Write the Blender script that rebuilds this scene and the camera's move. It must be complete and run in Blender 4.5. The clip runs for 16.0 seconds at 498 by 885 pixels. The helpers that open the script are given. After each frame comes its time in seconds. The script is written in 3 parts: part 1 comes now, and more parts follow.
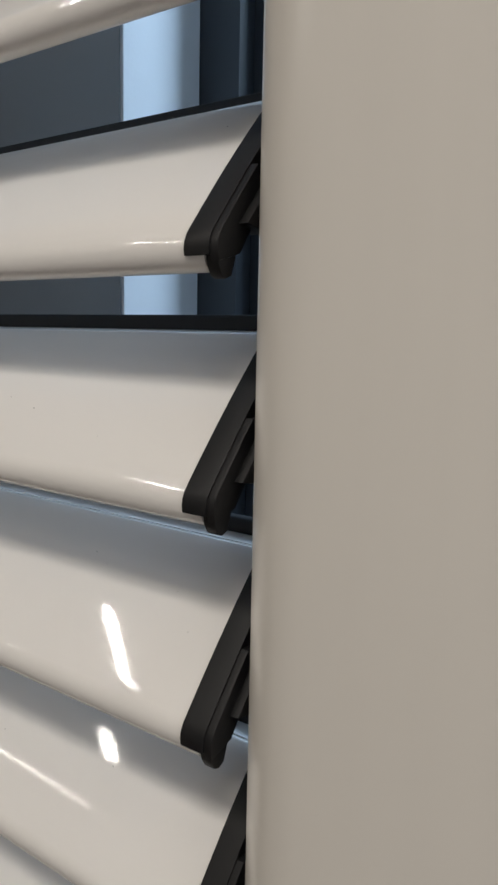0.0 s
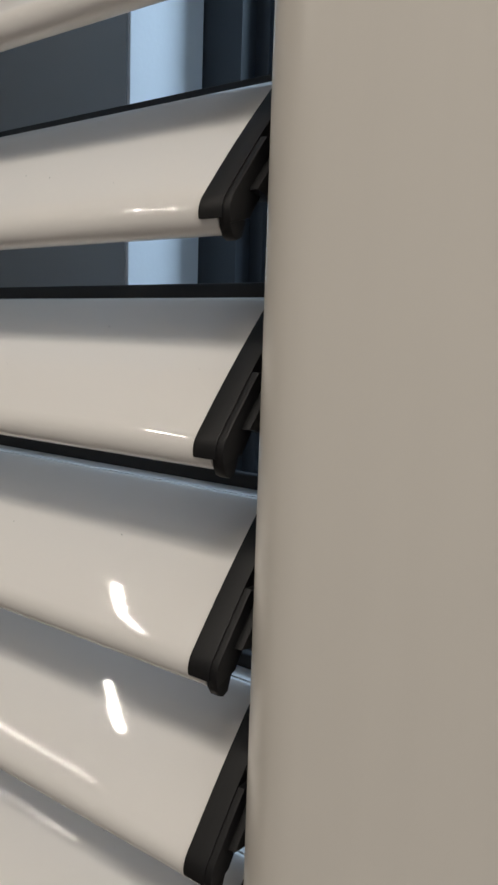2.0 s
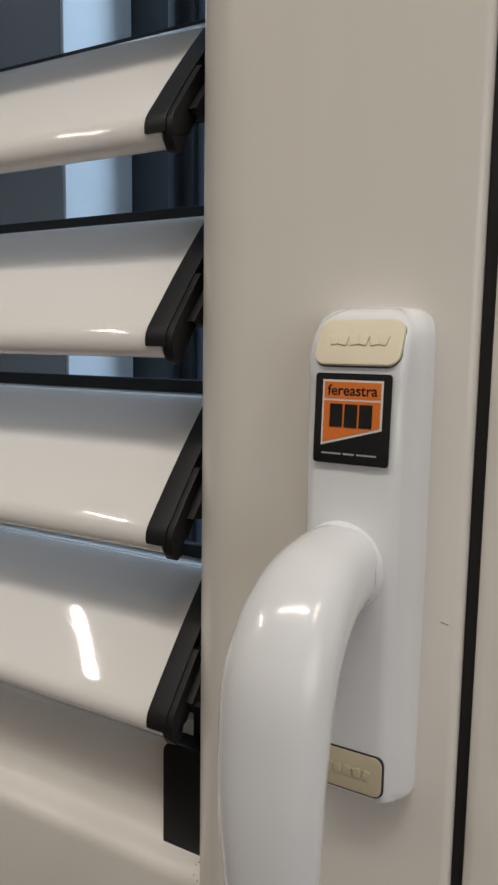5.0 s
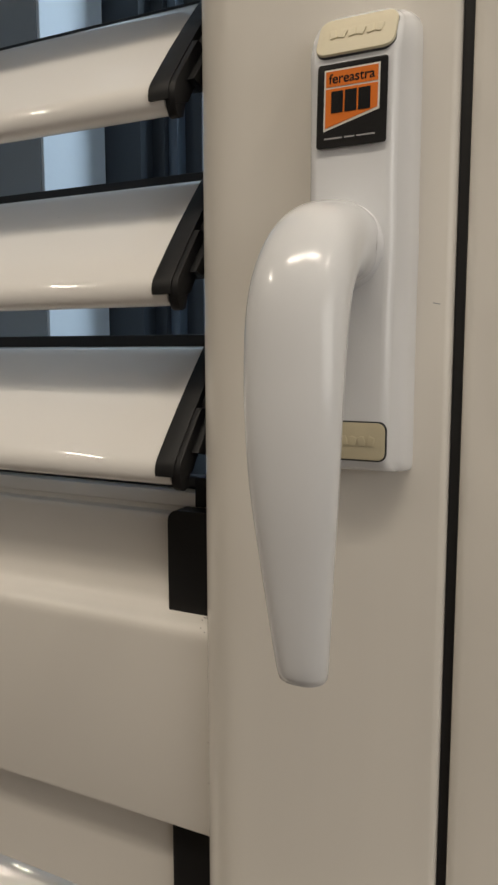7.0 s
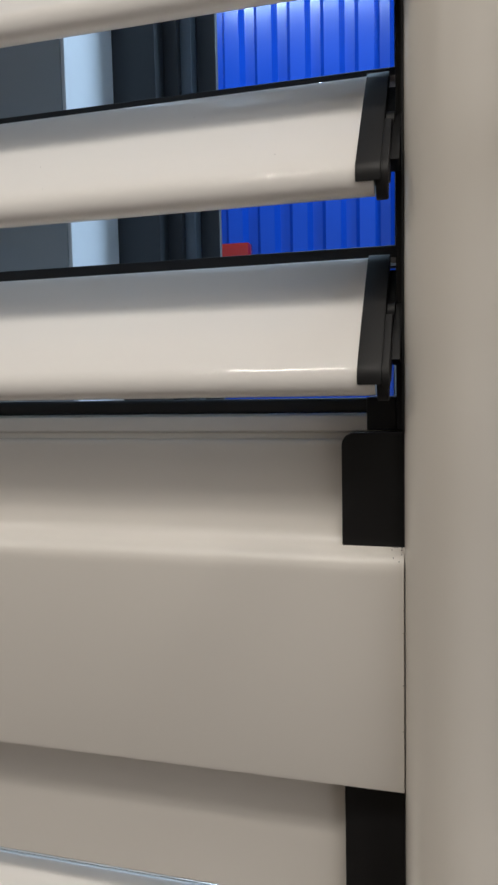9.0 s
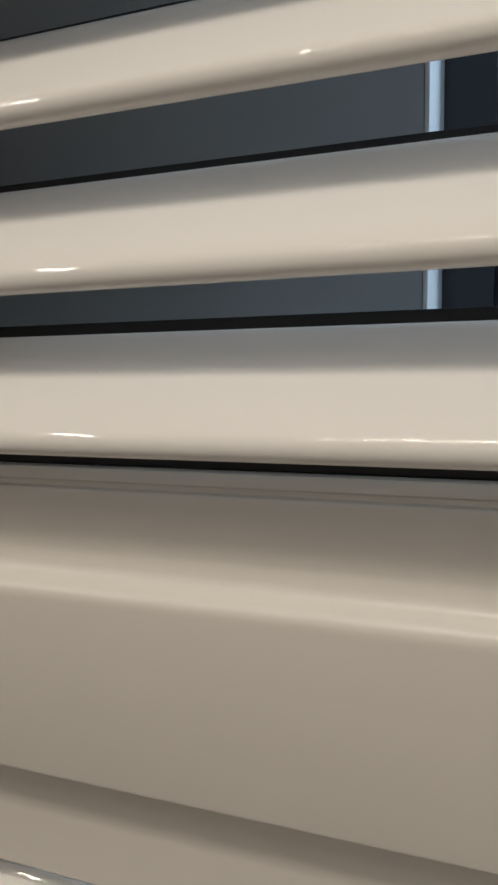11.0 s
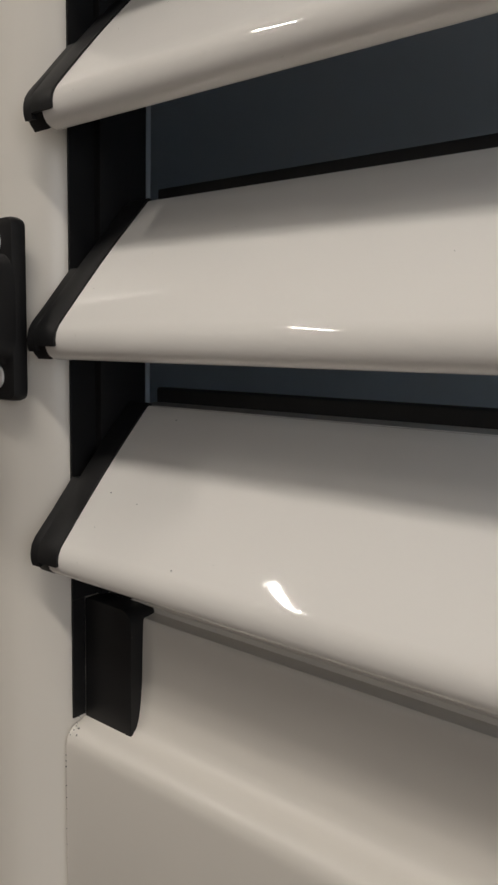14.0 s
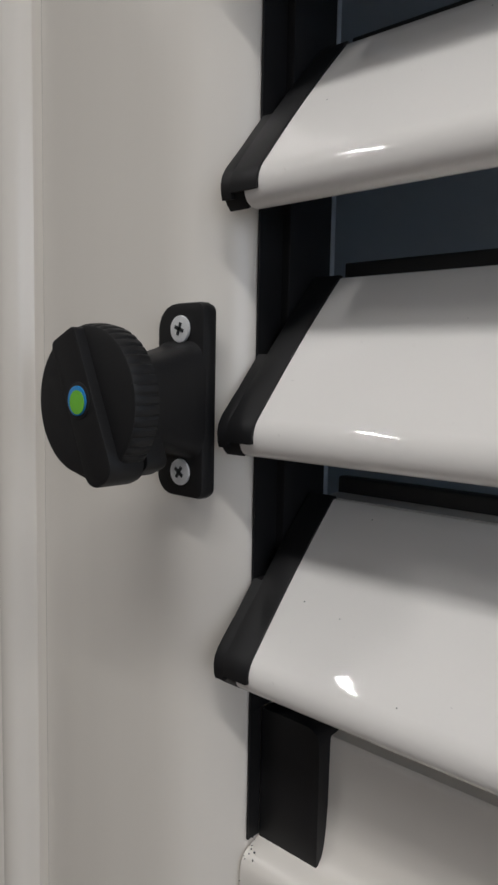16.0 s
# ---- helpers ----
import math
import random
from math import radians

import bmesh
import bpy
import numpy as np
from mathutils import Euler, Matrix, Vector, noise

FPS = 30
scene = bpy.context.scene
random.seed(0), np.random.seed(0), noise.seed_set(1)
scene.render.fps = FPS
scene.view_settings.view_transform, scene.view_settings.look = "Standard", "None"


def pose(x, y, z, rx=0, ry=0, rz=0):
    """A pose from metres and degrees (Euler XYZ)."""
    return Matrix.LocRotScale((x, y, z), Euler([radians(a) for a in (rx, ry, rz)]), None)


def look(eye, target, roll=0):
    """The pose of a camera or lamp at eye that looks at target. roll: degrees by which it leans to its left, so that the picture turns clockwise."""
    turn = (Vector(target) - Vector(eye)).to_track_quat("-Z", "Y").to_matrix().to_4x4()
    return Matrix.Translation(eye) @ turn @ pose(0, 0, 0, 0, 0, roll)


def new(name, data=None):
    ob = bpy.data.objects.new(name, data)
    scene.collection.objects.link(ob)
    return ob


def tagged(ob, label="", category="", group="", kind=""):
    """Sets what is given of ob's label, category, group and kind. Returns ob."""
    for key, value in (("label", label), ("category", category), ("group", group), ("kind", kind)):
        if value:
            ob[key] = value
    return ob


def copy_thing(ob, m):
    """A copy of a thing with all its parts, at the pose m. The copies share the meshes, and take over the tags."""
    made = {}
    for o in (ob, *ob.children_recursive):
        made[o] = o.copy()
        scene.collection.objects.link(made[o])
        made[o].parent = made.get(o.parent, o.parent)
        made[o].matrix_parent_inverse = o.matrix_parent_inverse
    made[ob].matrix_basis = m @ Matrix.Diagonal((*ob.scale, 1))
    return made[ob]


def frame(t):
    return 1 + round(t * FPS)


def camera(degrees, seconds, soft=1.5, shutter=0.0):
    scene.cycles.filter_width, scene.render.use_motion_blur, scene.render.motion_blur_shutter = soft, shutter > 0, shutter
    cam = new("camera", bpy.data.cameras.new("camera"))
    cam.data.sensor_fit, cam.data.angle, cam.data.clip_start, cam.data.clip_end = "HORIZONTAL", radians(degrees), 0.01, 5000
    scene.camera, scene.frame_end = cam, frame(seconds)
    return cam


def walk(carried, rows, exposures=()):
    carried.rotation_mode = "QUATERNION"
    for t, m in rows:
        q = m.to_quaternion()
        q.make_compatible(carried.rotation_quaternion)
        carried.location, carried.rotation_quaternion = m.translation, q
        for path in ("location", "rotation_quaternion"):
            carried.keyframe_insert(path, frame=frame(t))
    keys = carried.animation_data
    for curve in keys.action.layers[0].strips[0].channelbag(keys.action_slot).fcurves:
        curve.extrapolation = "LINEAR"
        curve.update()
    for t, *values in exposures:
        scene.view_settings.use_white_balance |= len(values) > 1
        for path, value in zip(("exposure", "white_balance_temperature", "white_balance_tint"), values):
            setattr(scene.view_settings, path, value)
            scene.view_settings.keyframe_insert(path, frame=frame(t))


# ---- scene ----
# ---- camera and walk ----
cam = camera(37.47, 16.0, soft=2.6)
PATH = [
    (0.0, pose(0.1254, -0.1595, 0.4259, 81.59, -1.17, 36.02)),
    (0.5, pose(0.1253, -0.1609, 0.4066, 82.22, -1.13, 35.21)),
    (1.0, pose(0.1323, -0.1679, 0.3852, 83.53, -2.00, 34.75)),
    (1.5, pose(0.1372, -0.1708, 0.3609, 83.30, -1.83, 35.33)),
    (2.0, pose(0.1341, -0.1795, 0.3363, 81.93, -1.91, 35.37)),
    (2.5, pose(0.1419, -0.1837, 0.2853, 82.18, -0.45, 33.85)),
    (3.0, pose(0.1474, -0.1912, 0.2573, 82.04, -1.01, 32.06)),
    (3.5, pose(0.1450, -0.1962, 0.2265, 81.98, -0.61, 30.99)),
    (4.0, pose(0.1458, -0.2048, 0.1975, 82.47, -0.77, 30.22)),
    (6.5, pose(0.1628, -0.2370, 0.0783, 82.50, -0.59, 28.94)),
    (7.0, pose(0.1526, -0.2532, 0.0500, 82.84, 0.11, 25.98)),
    (7.5, pose(0.1291, -0.2697, 0.0157, 83.08, 0.18, 21.25)),
    (8.0, pose(0.0890, -0.2777, 0.0008, 84.22, 0.47, 17.84)),
    (8.5, pose(0.0520, -0.2772, -0.0021, 84.88, 0.92, 16.44)),
    (9.0, pose(0.0187, -0.2764, 0.0008, 85.02, 1.22, 15.49)),
    (9.5, pose(-0.0153, -0.2778, 0.0062, 85.27, 1.16, 16.17)),
    (10.0, pose(-0.0716, -0.2793, 0.0087, 85.71, 0.51, 17.77)),
    (12.5, pose(-0.2967, -0.2225, 0.0604, 82.67, 0.07, 28.58)),
    (12.8, pose(-0.3166, -0.1889, 0.0543, 83.10, -0.97, 31.03)),
    (13.0, pose(-0.3319, -0.1761, 0.0552, 82.93, -1.20, 32.78)),
    (13.5, pose(-0.3776, -0.1529, 0.0622, 82.71, -0.70, 36.79)),
    (14.0, pose(-0.4038, -0.1484, 0.0723, 82.92, -1.18, 38.16)),
    (14.5, pose(-0.4219, -0.1467, 0.0748, 83.85, -1.58, 40.82)),
    (15.0, pose(-0.4406, -0.1524, 0.0801, 84.41, -1.24, 41.08)),
    (15.5, pose(-0.4548, -0.1559, 0.0849, 84.61, -1.28, 40.49)),
    (16.0, pose(-0.4577, -0.1589, 0.0951, 84.31, -1.09, 42.47)),
]
walk(cam, PATH, [(0.0, -0.43, 6600, 10), (1.5, -0.46, 6800, 10), (4.0, -0.30, 6330, 10), (6.5, -0.32, 7330, 10), (9.0, -0.06, 6580, 10), (10.0, -0.08, 6780, 10), (12.5, -0.26, 7280, 10), (14.0, -0.22, 6680, 10), (16.0, -0.14, 6080, 10)])

# ---- world and lights ----
world = bpy.data.worlds.new("world")
scene.world = world
world.use_nodes = True
world.node_tree.nodes["Background"].inputs[0].default_value = (0.55, 0.65, 0.9, 1)
world.node_tree.nodes["Background"].inputs[1].default_value = 0.1

CEILING, FLOOR, LAMP_Z = 2.5, -1.2, 2.2


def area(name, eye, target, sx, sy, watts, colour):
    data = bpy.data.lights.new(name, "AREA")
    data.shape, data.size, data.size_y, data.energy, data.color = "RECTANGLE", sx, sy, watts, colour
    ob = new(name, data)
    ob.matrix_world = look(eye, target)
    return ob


WARM, COOL = (1.0, 0.945, 0.87), (0.52, 0.74, 1.0)
# slim tubes of the show room, hung in a loose zigzag: two ends, width, watts
TUBES = [((-2.22, -1.40), (-2.32, -2.10), 0.045, 17), ((-2.75, -2.80), (-3.90, -2.70), 0.03, 3.5), ((-0.98, -1.40), (-0.05, -1.20), 0.05, 16.5),
         ((0.02, -1.16), (0.98, -1.06), 0.05, 19), ((1.62, -0.32), (1.95, -1.20), 0.045, 12)]


def tube_pose(p, q, z):
    return pose((p[0] + q[0]) / 2, (p[1] + q[1]) / 2, z, 0, 0, math.degrees(math.atan2(q[1] - p[1], q[0] - p[0])))


for p, q, wide, watts in TUBES:
    ob = area("tube_light", (0, 0, 1), (0, 0, 0), math.dist(p, q), wide, watts, WARM)
    ob.matrix_world = tube_pose(p, q, LAMP_Z - 0.065)
# lamps added for the daylit part behind the shutter, and from the side
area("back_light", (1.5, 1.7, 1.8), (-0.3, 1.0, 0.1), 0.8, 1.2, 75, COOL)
# added to put bright stripes on the right-facing slopes of the blue sheet
area("added_side_light", (3.15, 3.7, 0.95), (-1.0, 3.2, 0.95), 0.75, 1.8, 45, COOL)
# broad soft fill from the right, added to brighten stiles and handle
area("added_side_light", (3.15, -2.0, 0.55), (0, -1.7, 0.4), 2.7, 1.8, 34, (0.96, 0.97, 1.0))
area("back_light", (-0.7, 2.0, 2.2), (-0.7, 2.4, 0), 1.2, 0.2, 38, COOL)


# ---- materials ----
def mat(name, colour, rough=0.3, metal=0.0, vary=0.06, scale=25.0, bump=0.02, fine=900.0, coat=0.0, spots=0.0, stretch=None, shine=0.5):
    """A surface with broad tonal drift, fine grain in relief and uneven gloss."""
    m = bpy.data.materials.new(name)
    m.use_nodes = True
    nt = m.node_tree
    b = nt.nodes["Principled BSDF"]
    b.inputs["Metallic"].default_value = metal
    b.inputs["Coat Weight"].default_value = coat
    b.inputs["Specular IOR Level"].default_value = shine
    b.inputs["Coat Roughness"].default_value = 0.06
    tc = nt.nodes.new("ShaderNodeTexCoord")

    def noise_at(s, detail):
        n = nt.nodes.new("ShaderNodeTexNoise")
        n.inputs["Scale"].default_value, n.inputs["Detail"].default_value = s, detail
        if stretch:
            mp = nt.nodes.new("ShaderNodeMapping")
            mp.inputs["Scale"].default_value = stretch
            nt.links.new(tc.outputs["Object"], mp.inputs["Vector"])
            nt.links.new(mp.outputs["Vector"], n.inputs["Vector"])
        else:
            nt.links.new(tc.outputs["Object"], n.inputs["Vector"])
        return n

    broad, grain = noise_at(scale, 4), noise_at(fine, 2)
    ramp = nt.nodes.new("ShaderNodeMix")
    ramp.data_type = "RGBA"
    ramp.inputs["A"].default_value = (*[c * (1 - vary) for c in colour], 1)
    ramp.inputs["B"].default_value = (*[min(1, c * (1 + vary)) for c in colour], 1)
    nt.links.new(broad.outputs["Fac"], ramp.inputs["Factor"])
    out = ramp.outputs["Result"]
    if spots:
        dust = noise_at(420.0, 1)
        cut = nt.nodes.new("ShaderNodeMapRange")
        cut.inputs["From Min"].default_value, cut.inputs["From Max"].default_value = 0.80, 0.83
        cut.inputs["To Max"].default_value = spots
        nt.links.new(dust.outputs["Fac"], cut.inputs["Value"])
        mixd = nt.nodes.new("ShaderNodeMix")
        mixd.data_type = "RGBA"
        nt.links.new(cut.outputs["Result"], mixd.inputs["Factor"])
        nt.links.new(out, mixd.inputs["A"])
        mixd.inputs["B"].default_value = (0.30, 0.28, 0.25, 1)
        out = mixd.outputs["Result"]
    nt.links.new(out, b.inputs["Base Color"])
    gl = nt.nodes.new("ShaderNodeMapRange")
    gl.inputs["To Min"].default_value, gl.inputs["To Max"].default_value = rough * 0.85, rough * 1.15
    nt.links.new(broad.outputs["Fac"], gl.inputs["Value"])
    nt.links.new(gl.outputs["Result"], b.inputs["Roughness"])
    if bump:
        bp = nt.nodes.new("ShaderNodeBump")
        bp.inputs["Strength"].default_value, bp.inputs["Distance"].default_value = bump, 0.001
        nt.links.new(grain.outputs["Fac"], bp.inputs["Height"])
        nt.links.new(bp.outputs["Normal"], b.inputs["Normal"])
    return m


WHITE = mat("white_gloss_coating", (0.86, 0.838, 0.81), 0.04, vary=0.02, scale=9, bump=0.015, fine=400, spots=0.12)
STILE = mat("white_frame_coating", (0.80, 0.765, 0.71), 0.225, vary=0.025, scale=60, bump=0.010, fine=700, stretch=(1, 1, 0.04))
RAIL = mat("white_rail_coating", (0.77, 0.735, 0.685), 0.34, vary=0.02, scale=10, bump=0.004, fine=600)
PLASTIC = mat("white_handle_lacquer", (0.82, 0.835, 0.86), 0.18, vary=0.015, scale=15, bump=0.006, coat=0.5)
BLACK = mat("black_plastic", (0.010, 0.010, 0.011), 0.50, vary=0.25, scale=60, bump=0.04, fine=1600, spots=0.12, shine=0.3)
RUBBER = mat("black_rubber", (0.008, 0.008, 0.009), 0.55, vary=0.2, scale=60, bump=0.05)
CREAM = mat("cream_plastic", (0.77, 0.70, 0.53), 0.55, vary=0.06, scale=90, bump=0.04)
BRASSY = mat("dull_cream_plastic", (0.60, 0.53, 0.37), 0.40, vary=0.12, scale=120, bump=0.05)
STEEL = mat("zinc_screw", (0.78, 0.79, 0.80), 0.35, metal=0.25, vary=0.12, scale=300, bump=0.05)
SLOT = mat("screw_recess", (0.05, 0.055, 0.06), 0.5, metal=0.5, vary=0.2, scale=200)
PRINT_BLACK = mat("sticker_black", (0.012, 0.012, 0.013), 0.22, vary=0.1, scale=80, bump=0)
PRINT_ORANGE = mat("sticker_orange", (0.80, 0.20, 0.035), 0.25, vary=0.05, scale=80, bump=0)
PRINT_WHITE = mat("sticker_white", (0.80, 0.78, 0.74), 0.25, vary=0.03, scale=80, bump=0)
PRINT_GREY = mat("sticker_grey_print", (0.36, 0.36, 0.37), 0.3, vary=0.1, scale=300, bump=0)
GREEN = mat("badge_green", (0.16, 0.52, 0.03), 0.12, vary=0.15, scale=160, bump=0, coat=0.6)
BLUE_BADGE = mat("badge_blue", (0.02, 0.22, 0.55), 0.12, vary=0.1, scale=160, bump=0, coat=0.6)
GREY_WALL = mat("grey_painted_panel", (0.43, 0.465, 0.50), 0.5, vary=0.10, scale=6, bump=0.05, fine=300)
REVEAL = mat("pale_blue_white_edge", (0.80, 0.83, 0.86), 0.5, vary=0.05, scale=30, bump=0.1, fine=300, spots=0.4)
ANTHRACITE = mat("anthracite_profile", (0.035, 0.040, 0.048), 0.40, vary=0.12, scale=20, bump=0.03)
SLATE = mat("slate_profile", (0.10, 0.125, 0.16), 0.35, vary=0.1, scale=20, bump=0.03)
BLUE = mat("blue_painted_steel", (0.005, 0.062, 0.42), 0.20, vary=0.10, scale=6, bump=0.03, fine=200, coat=0.3)
RED = mat("red_painted_steel", (0.34, 0.018, 0.012), 0.16, vary=0.15, scale=8, bump=0.03, fine=200, coat=0.3)
MAROON = mat("dark_red_painted_steel", (0.16, 0.021, 0.017), 0.30, vary=0.2, scale=8, bump=0.03, fine=200)
OLIVE = mat("dark_board", (0.05, 0.055, 0.05), 0.6, vary=0.2, scale=3, bump=0.05, fine=80)
PALE = mat("pale_grey_plaster", (0.36, 0.38, 0.40), 0.7, vary=0.08, scale=4, bump=0.15, fine=120)
PLASTER = mat("white_plaster", (0.72, 0.69, 0.65), 0.8, vary=0.05, scale=3, bump=0.15, fine=120)
WALLING = mat("greyed_plaster", (0.54, 0.52, 0.49), 0.8, vary=0.06, scale=3, bump=0.15, fine=120)
FLOORING = mat("brown_floor", (0.075, 0.05, 0.032), 0.45, vary=0.25, scale=5, bump=0.1, fine=60)
ALU = mat("pale_aluminium", (0.55, 0.58, 0.62), 0.35, metal=0.6, vary=0.06, scale=80, bump=0.02)


def glowing(name, colour, strength):
    m = bpy.data.materials.new(name)
    m.use_nodes = True
    b = m.node_tree.nodes["Principled BSDF"]
    b.inputs["Base Color"].default_value = (0.8, 0.8, 0.8, 1)
    b.inputs["Emission Color"].default_value = (*colour, 1)
    b.inputs["Emission Strength"].default_value = strength
    return m


DIFFUSER = glowing("lit_diffuser", WARM, 1.5)


# ---- building helpers ----
def empty(name, x=0, y=0, z=0):
    ob = new(name)
    ob.empty_display_size = 0.02
    ob.matrix_world = pose(x, y, z)
    return ob


def part(name, bm, material, parent=None, label="", smooth=40):
    """Links a bmesh as one mesh, built in world places, under a thing or a part."""
    bmesh.ops.remove_doubles(bm, verts=bm.verts, dist=1e-6)
    bmesh.ops.recalc_face_normals(bm, faces=bm.faces)
    me = bpy.data.meshes.new(name)
    for e in bm.edges:
        e.smooth = len(e.link_faces) == 2 and e.calc_face_angle(0) < radians(smooth)
    for f in bm.faces:
        f.smooth = True
    bm.to_mesh(me)
    bm.free()
    me.materials.append(material)
    ob = new(name, me)
    if parent:
        ob.parent = parent
        bpy.context.view_layer.update()
        ob.matrix_parent_inverse = parent.matrix_world.inverted()
    if label:
        ob["label"] = label
    return ob


def prism(outline, axis, a, b, bevel=0.0, bm=None):
    """An outline pushed along x (points y, z), y (points x, z) or z (points x, y)."""
    bm = bm or bmesh.new()
    place = {"x": lambda p, s: (s, p[0], p[1]), "y": lambda p, s: (p[0], s, p[1]), "z": lambda p, s: (p[0], p[1], s)}[axis]
    rings = [[bm.verts.new(place(p, s)) for p in outline] for s in (a, b)]
    n = len(outline)
    made = [bm.faces.new((rings[0][i], rings[0][(i + 1) % n], rings[1][(i + 1) % n], rings[1][i])) for i in range(n)]
    ends = [bm.faces.new(rings[0][::-1]), bm.faces.new(rings[1])]
    if bevel:
        bmesh.ops.recalc_face_normals(bm, faces=made + ends)
        edges = {e for f in ends for e in f.edges}
        bmesh.ops.bevel(bm, geom=list(edges), offset=bevel, segments=2, profile=0.6, affect="EDGES", clamp_overlap=True)
    return bm


def box(x0, x1, y0, y1, z0, z1, bevel=0.0, bm=None):
    own = bmesh.new()
    bmesh.ops.create_cube(own, size=1, matrix=Matrix.LocRotScale(((x0 + x1) / 2, (y0 + y1) / 2, (z0 + z1) / 2), None, (abs(x1 - x0), abs(y1 - y0), abs(z1 - z0))))
    if bevel:
        bmesh.ops.bevel(own, geom=own.edges[:], offset=bevel, segments=2, profile=0.6, affect="EDGES", clamp_overlap=True)
    if bm is None:
        return own
    me = bpy.data.meshes.new("joined")
    own.to_mesh(me)
    own.free()
    bm.from_mesh(me)
    bpy.data.meshes.remove(me)
    return bm


def rounded(x0, x1, z0, z1, r, n=6):
    """Outline of a rectangle with rounded corners; r is one radius or four (from the low left one, anticlockwise)."""
    rs = r if isinstance(r, tuple) else (r,) * 4
    out = []
    for (cx, cz, a0), q in zip(((x0, z0, 180), (x1, z0, 270), (x1, z1, 0), (x0, z1, 90)), rs):
        mx, mz = cx + (q if cx == x0 else -q), cz + (q if cz == z0 else -q)
        for i in range(n + 1):
            a = radians(a0 + 90 * i / n)
            out.append((mx + q * math.cos(a), mz + q * math.sin(a)))
    return out


def loft(rings, caps=True):
    bm = bmesh.new()
    rows = [[bm.verts.new(p) for p in ring] for ring in rings]
    n = len(rows[0])
    for r, s in zip(rows, rows[1:]):
        for i in range(n):
            bm.faces.new((r[i], r[(i + 1) % n], s[(i + 1) % n], s[i]))
    if caps:
        bm.faces.new(rows[0][::-1])
        bm.faces.new(rows[-1])
    return bm


def curve_at(keys, t):
    """A smooth value at t through keys of (t, value, ...)."""
    keys = sorted(keys)
    for i in range(len(keys) - 1):
        if t <= keys[i + 1][0]:
            a, b = keys[i], keys[i + 1]
            p, q = keys[max(i - 1, 0)], keys[min(i + 2, len(keys) - 1)]
            u, h = (t - a[0]) / (b[0] - a[0]), b[0] - a[0]
            out = []
            for j in range(1, len(a)):
                ma = (b[j] - p[j]) / (b[0] - p[0]) * h
                mb = (q[j] - a[j]) / (q[0] - a[0]) * h
                out.append((2 * u**3 - 3 * u**2 + 1) * a[j] + (u**3 - 2 * u**2 + u) * ma + (3 * u**2 - 2 * u**3) * b[j] + (u**3 - u**2) * mb)
            return out
    return list(keys[-1][1:])


# ---- the room ----
WIDE = 0.62          # clear width between the stiles
PITCH = 0.075        # from slat to slat
LOW, HIGH = -0.62, 1.02


def structure(name, bm, material, label, category):
    return tagged(part(name, bm, material), label, category, kind="structure")


structure("floor", box(-4.6, 3.2, -4.2, 4.2, FLOOR - 0.1, FLOOR), FLOORING, "brown wooden show room floor with dull sheen", "floor")
structure("ceiling", box(-4.6, 3.2, -4.2, 4.2, CEILING, CEILING + 0.1), PLASTER, "plain white plastered ceiling with tube lights", "ceiling")
structure("wall_west", box(-4.7, -4.6, -4.2, 4.2, FLOOR, CEILING), WALLING, "plain off-white plastered room wall", "wall")
bm = box(3.2, 3.3, -4.2, -3.40, FLOOR, CEILING)
box(3.2, 3.3, -0.60, 3.3, FLOOR, CEILING, bm=bm)
box(3.2, 3.3, 4.1, 4.2, FLOOR, CEILING, bm=bm)
box(3.2, 3.3, 3.3, 4.1, FLOOR, 0.0, bm=bm)
box(3.2, 3.3, 3.3, 4.1, 1.9, CEILING, bm=bm)
box(3.2, 3.3, -3.40, -0.60, FLOOR, -0.4, bm=bm)
box(3.2, 3.3, -3.40, -0.60, 1.5, CEILING, bm=bm)
structure("wall_east", bm, WALLING, "plain off-white plastered room wall", "wall")
structure("wall_south", box(-4.6, 3.2, -4.3, -4.2, FLOOR, CEILING), WALLING, "plain off-white plastered room wall", "wall")
structure("wall_north", box(-4.6, 3.2, 4.2, 4.3, FLOOR, CEILING), PALE, "pale grey plastered wall behind the blue steel", "wall")

# unseen window frame, added only to house the side fill
bm = box(3.19, 3.30, -3.40, -3.35, -0.4, 1.5)
box(3.19, 3.30, -0.65, -0.60, -0.4, 1.5, bm=bm)
box(3.19, 3.30, -3.35, -0.65, -0.4, -0.35, bm=bm)
box(3.19, 3.30, -3.35, -0.65, 1.45, 1.5, bm=bm)
box(3.22, 3.28, -2.02, -1.98, -0.35, 1.45, bm=bm)
structure("added_window_1", bm, PALE, "pale unseen window frame added round the side fill lamp", "window")

# unseen narrow window frame, added to house the ridge highlight lamp
bm = box(3.19, 3.30, 3.30, 3.34, 0.0, 1.9)
box(3.19, 3.30, 4.06, 4.10, 0.0, 1.9, bm=bm)
box(3.19, 3.30, 3.34, 4.06, 0.0, 0.04, bm=bm)
box(3.19, 3.30, 3.34, 4.06, 1.86, 1.9, bm=bm)
structure("added_window_2", bm, PALE, "pale narrow unseen window frame added round the ridge highlight lamp", "window")

# outer frame, in an added unseen partition that keeps front light off the back
X0, X1 = -WIDE - 0.235, 0.225
bm = box(-4.6, X0, 0.012, 0.09, FLOOR, CEILING)
box(X1, 3.2, 0.012, 0.09, FLOOR, CEILING, bm=bm)
box(X0, X1, 0.012, 0.09, FLOOR, LOW - 0.12, bm=bm)
box(X0, X1, 0.012, 0.09, HIGH + 0.12, CEILING, bm=bm)
structure("wall_added_partition", bm, WALLING, "off-white unseen partition added to hold the shutter frame and block front light", "wall")

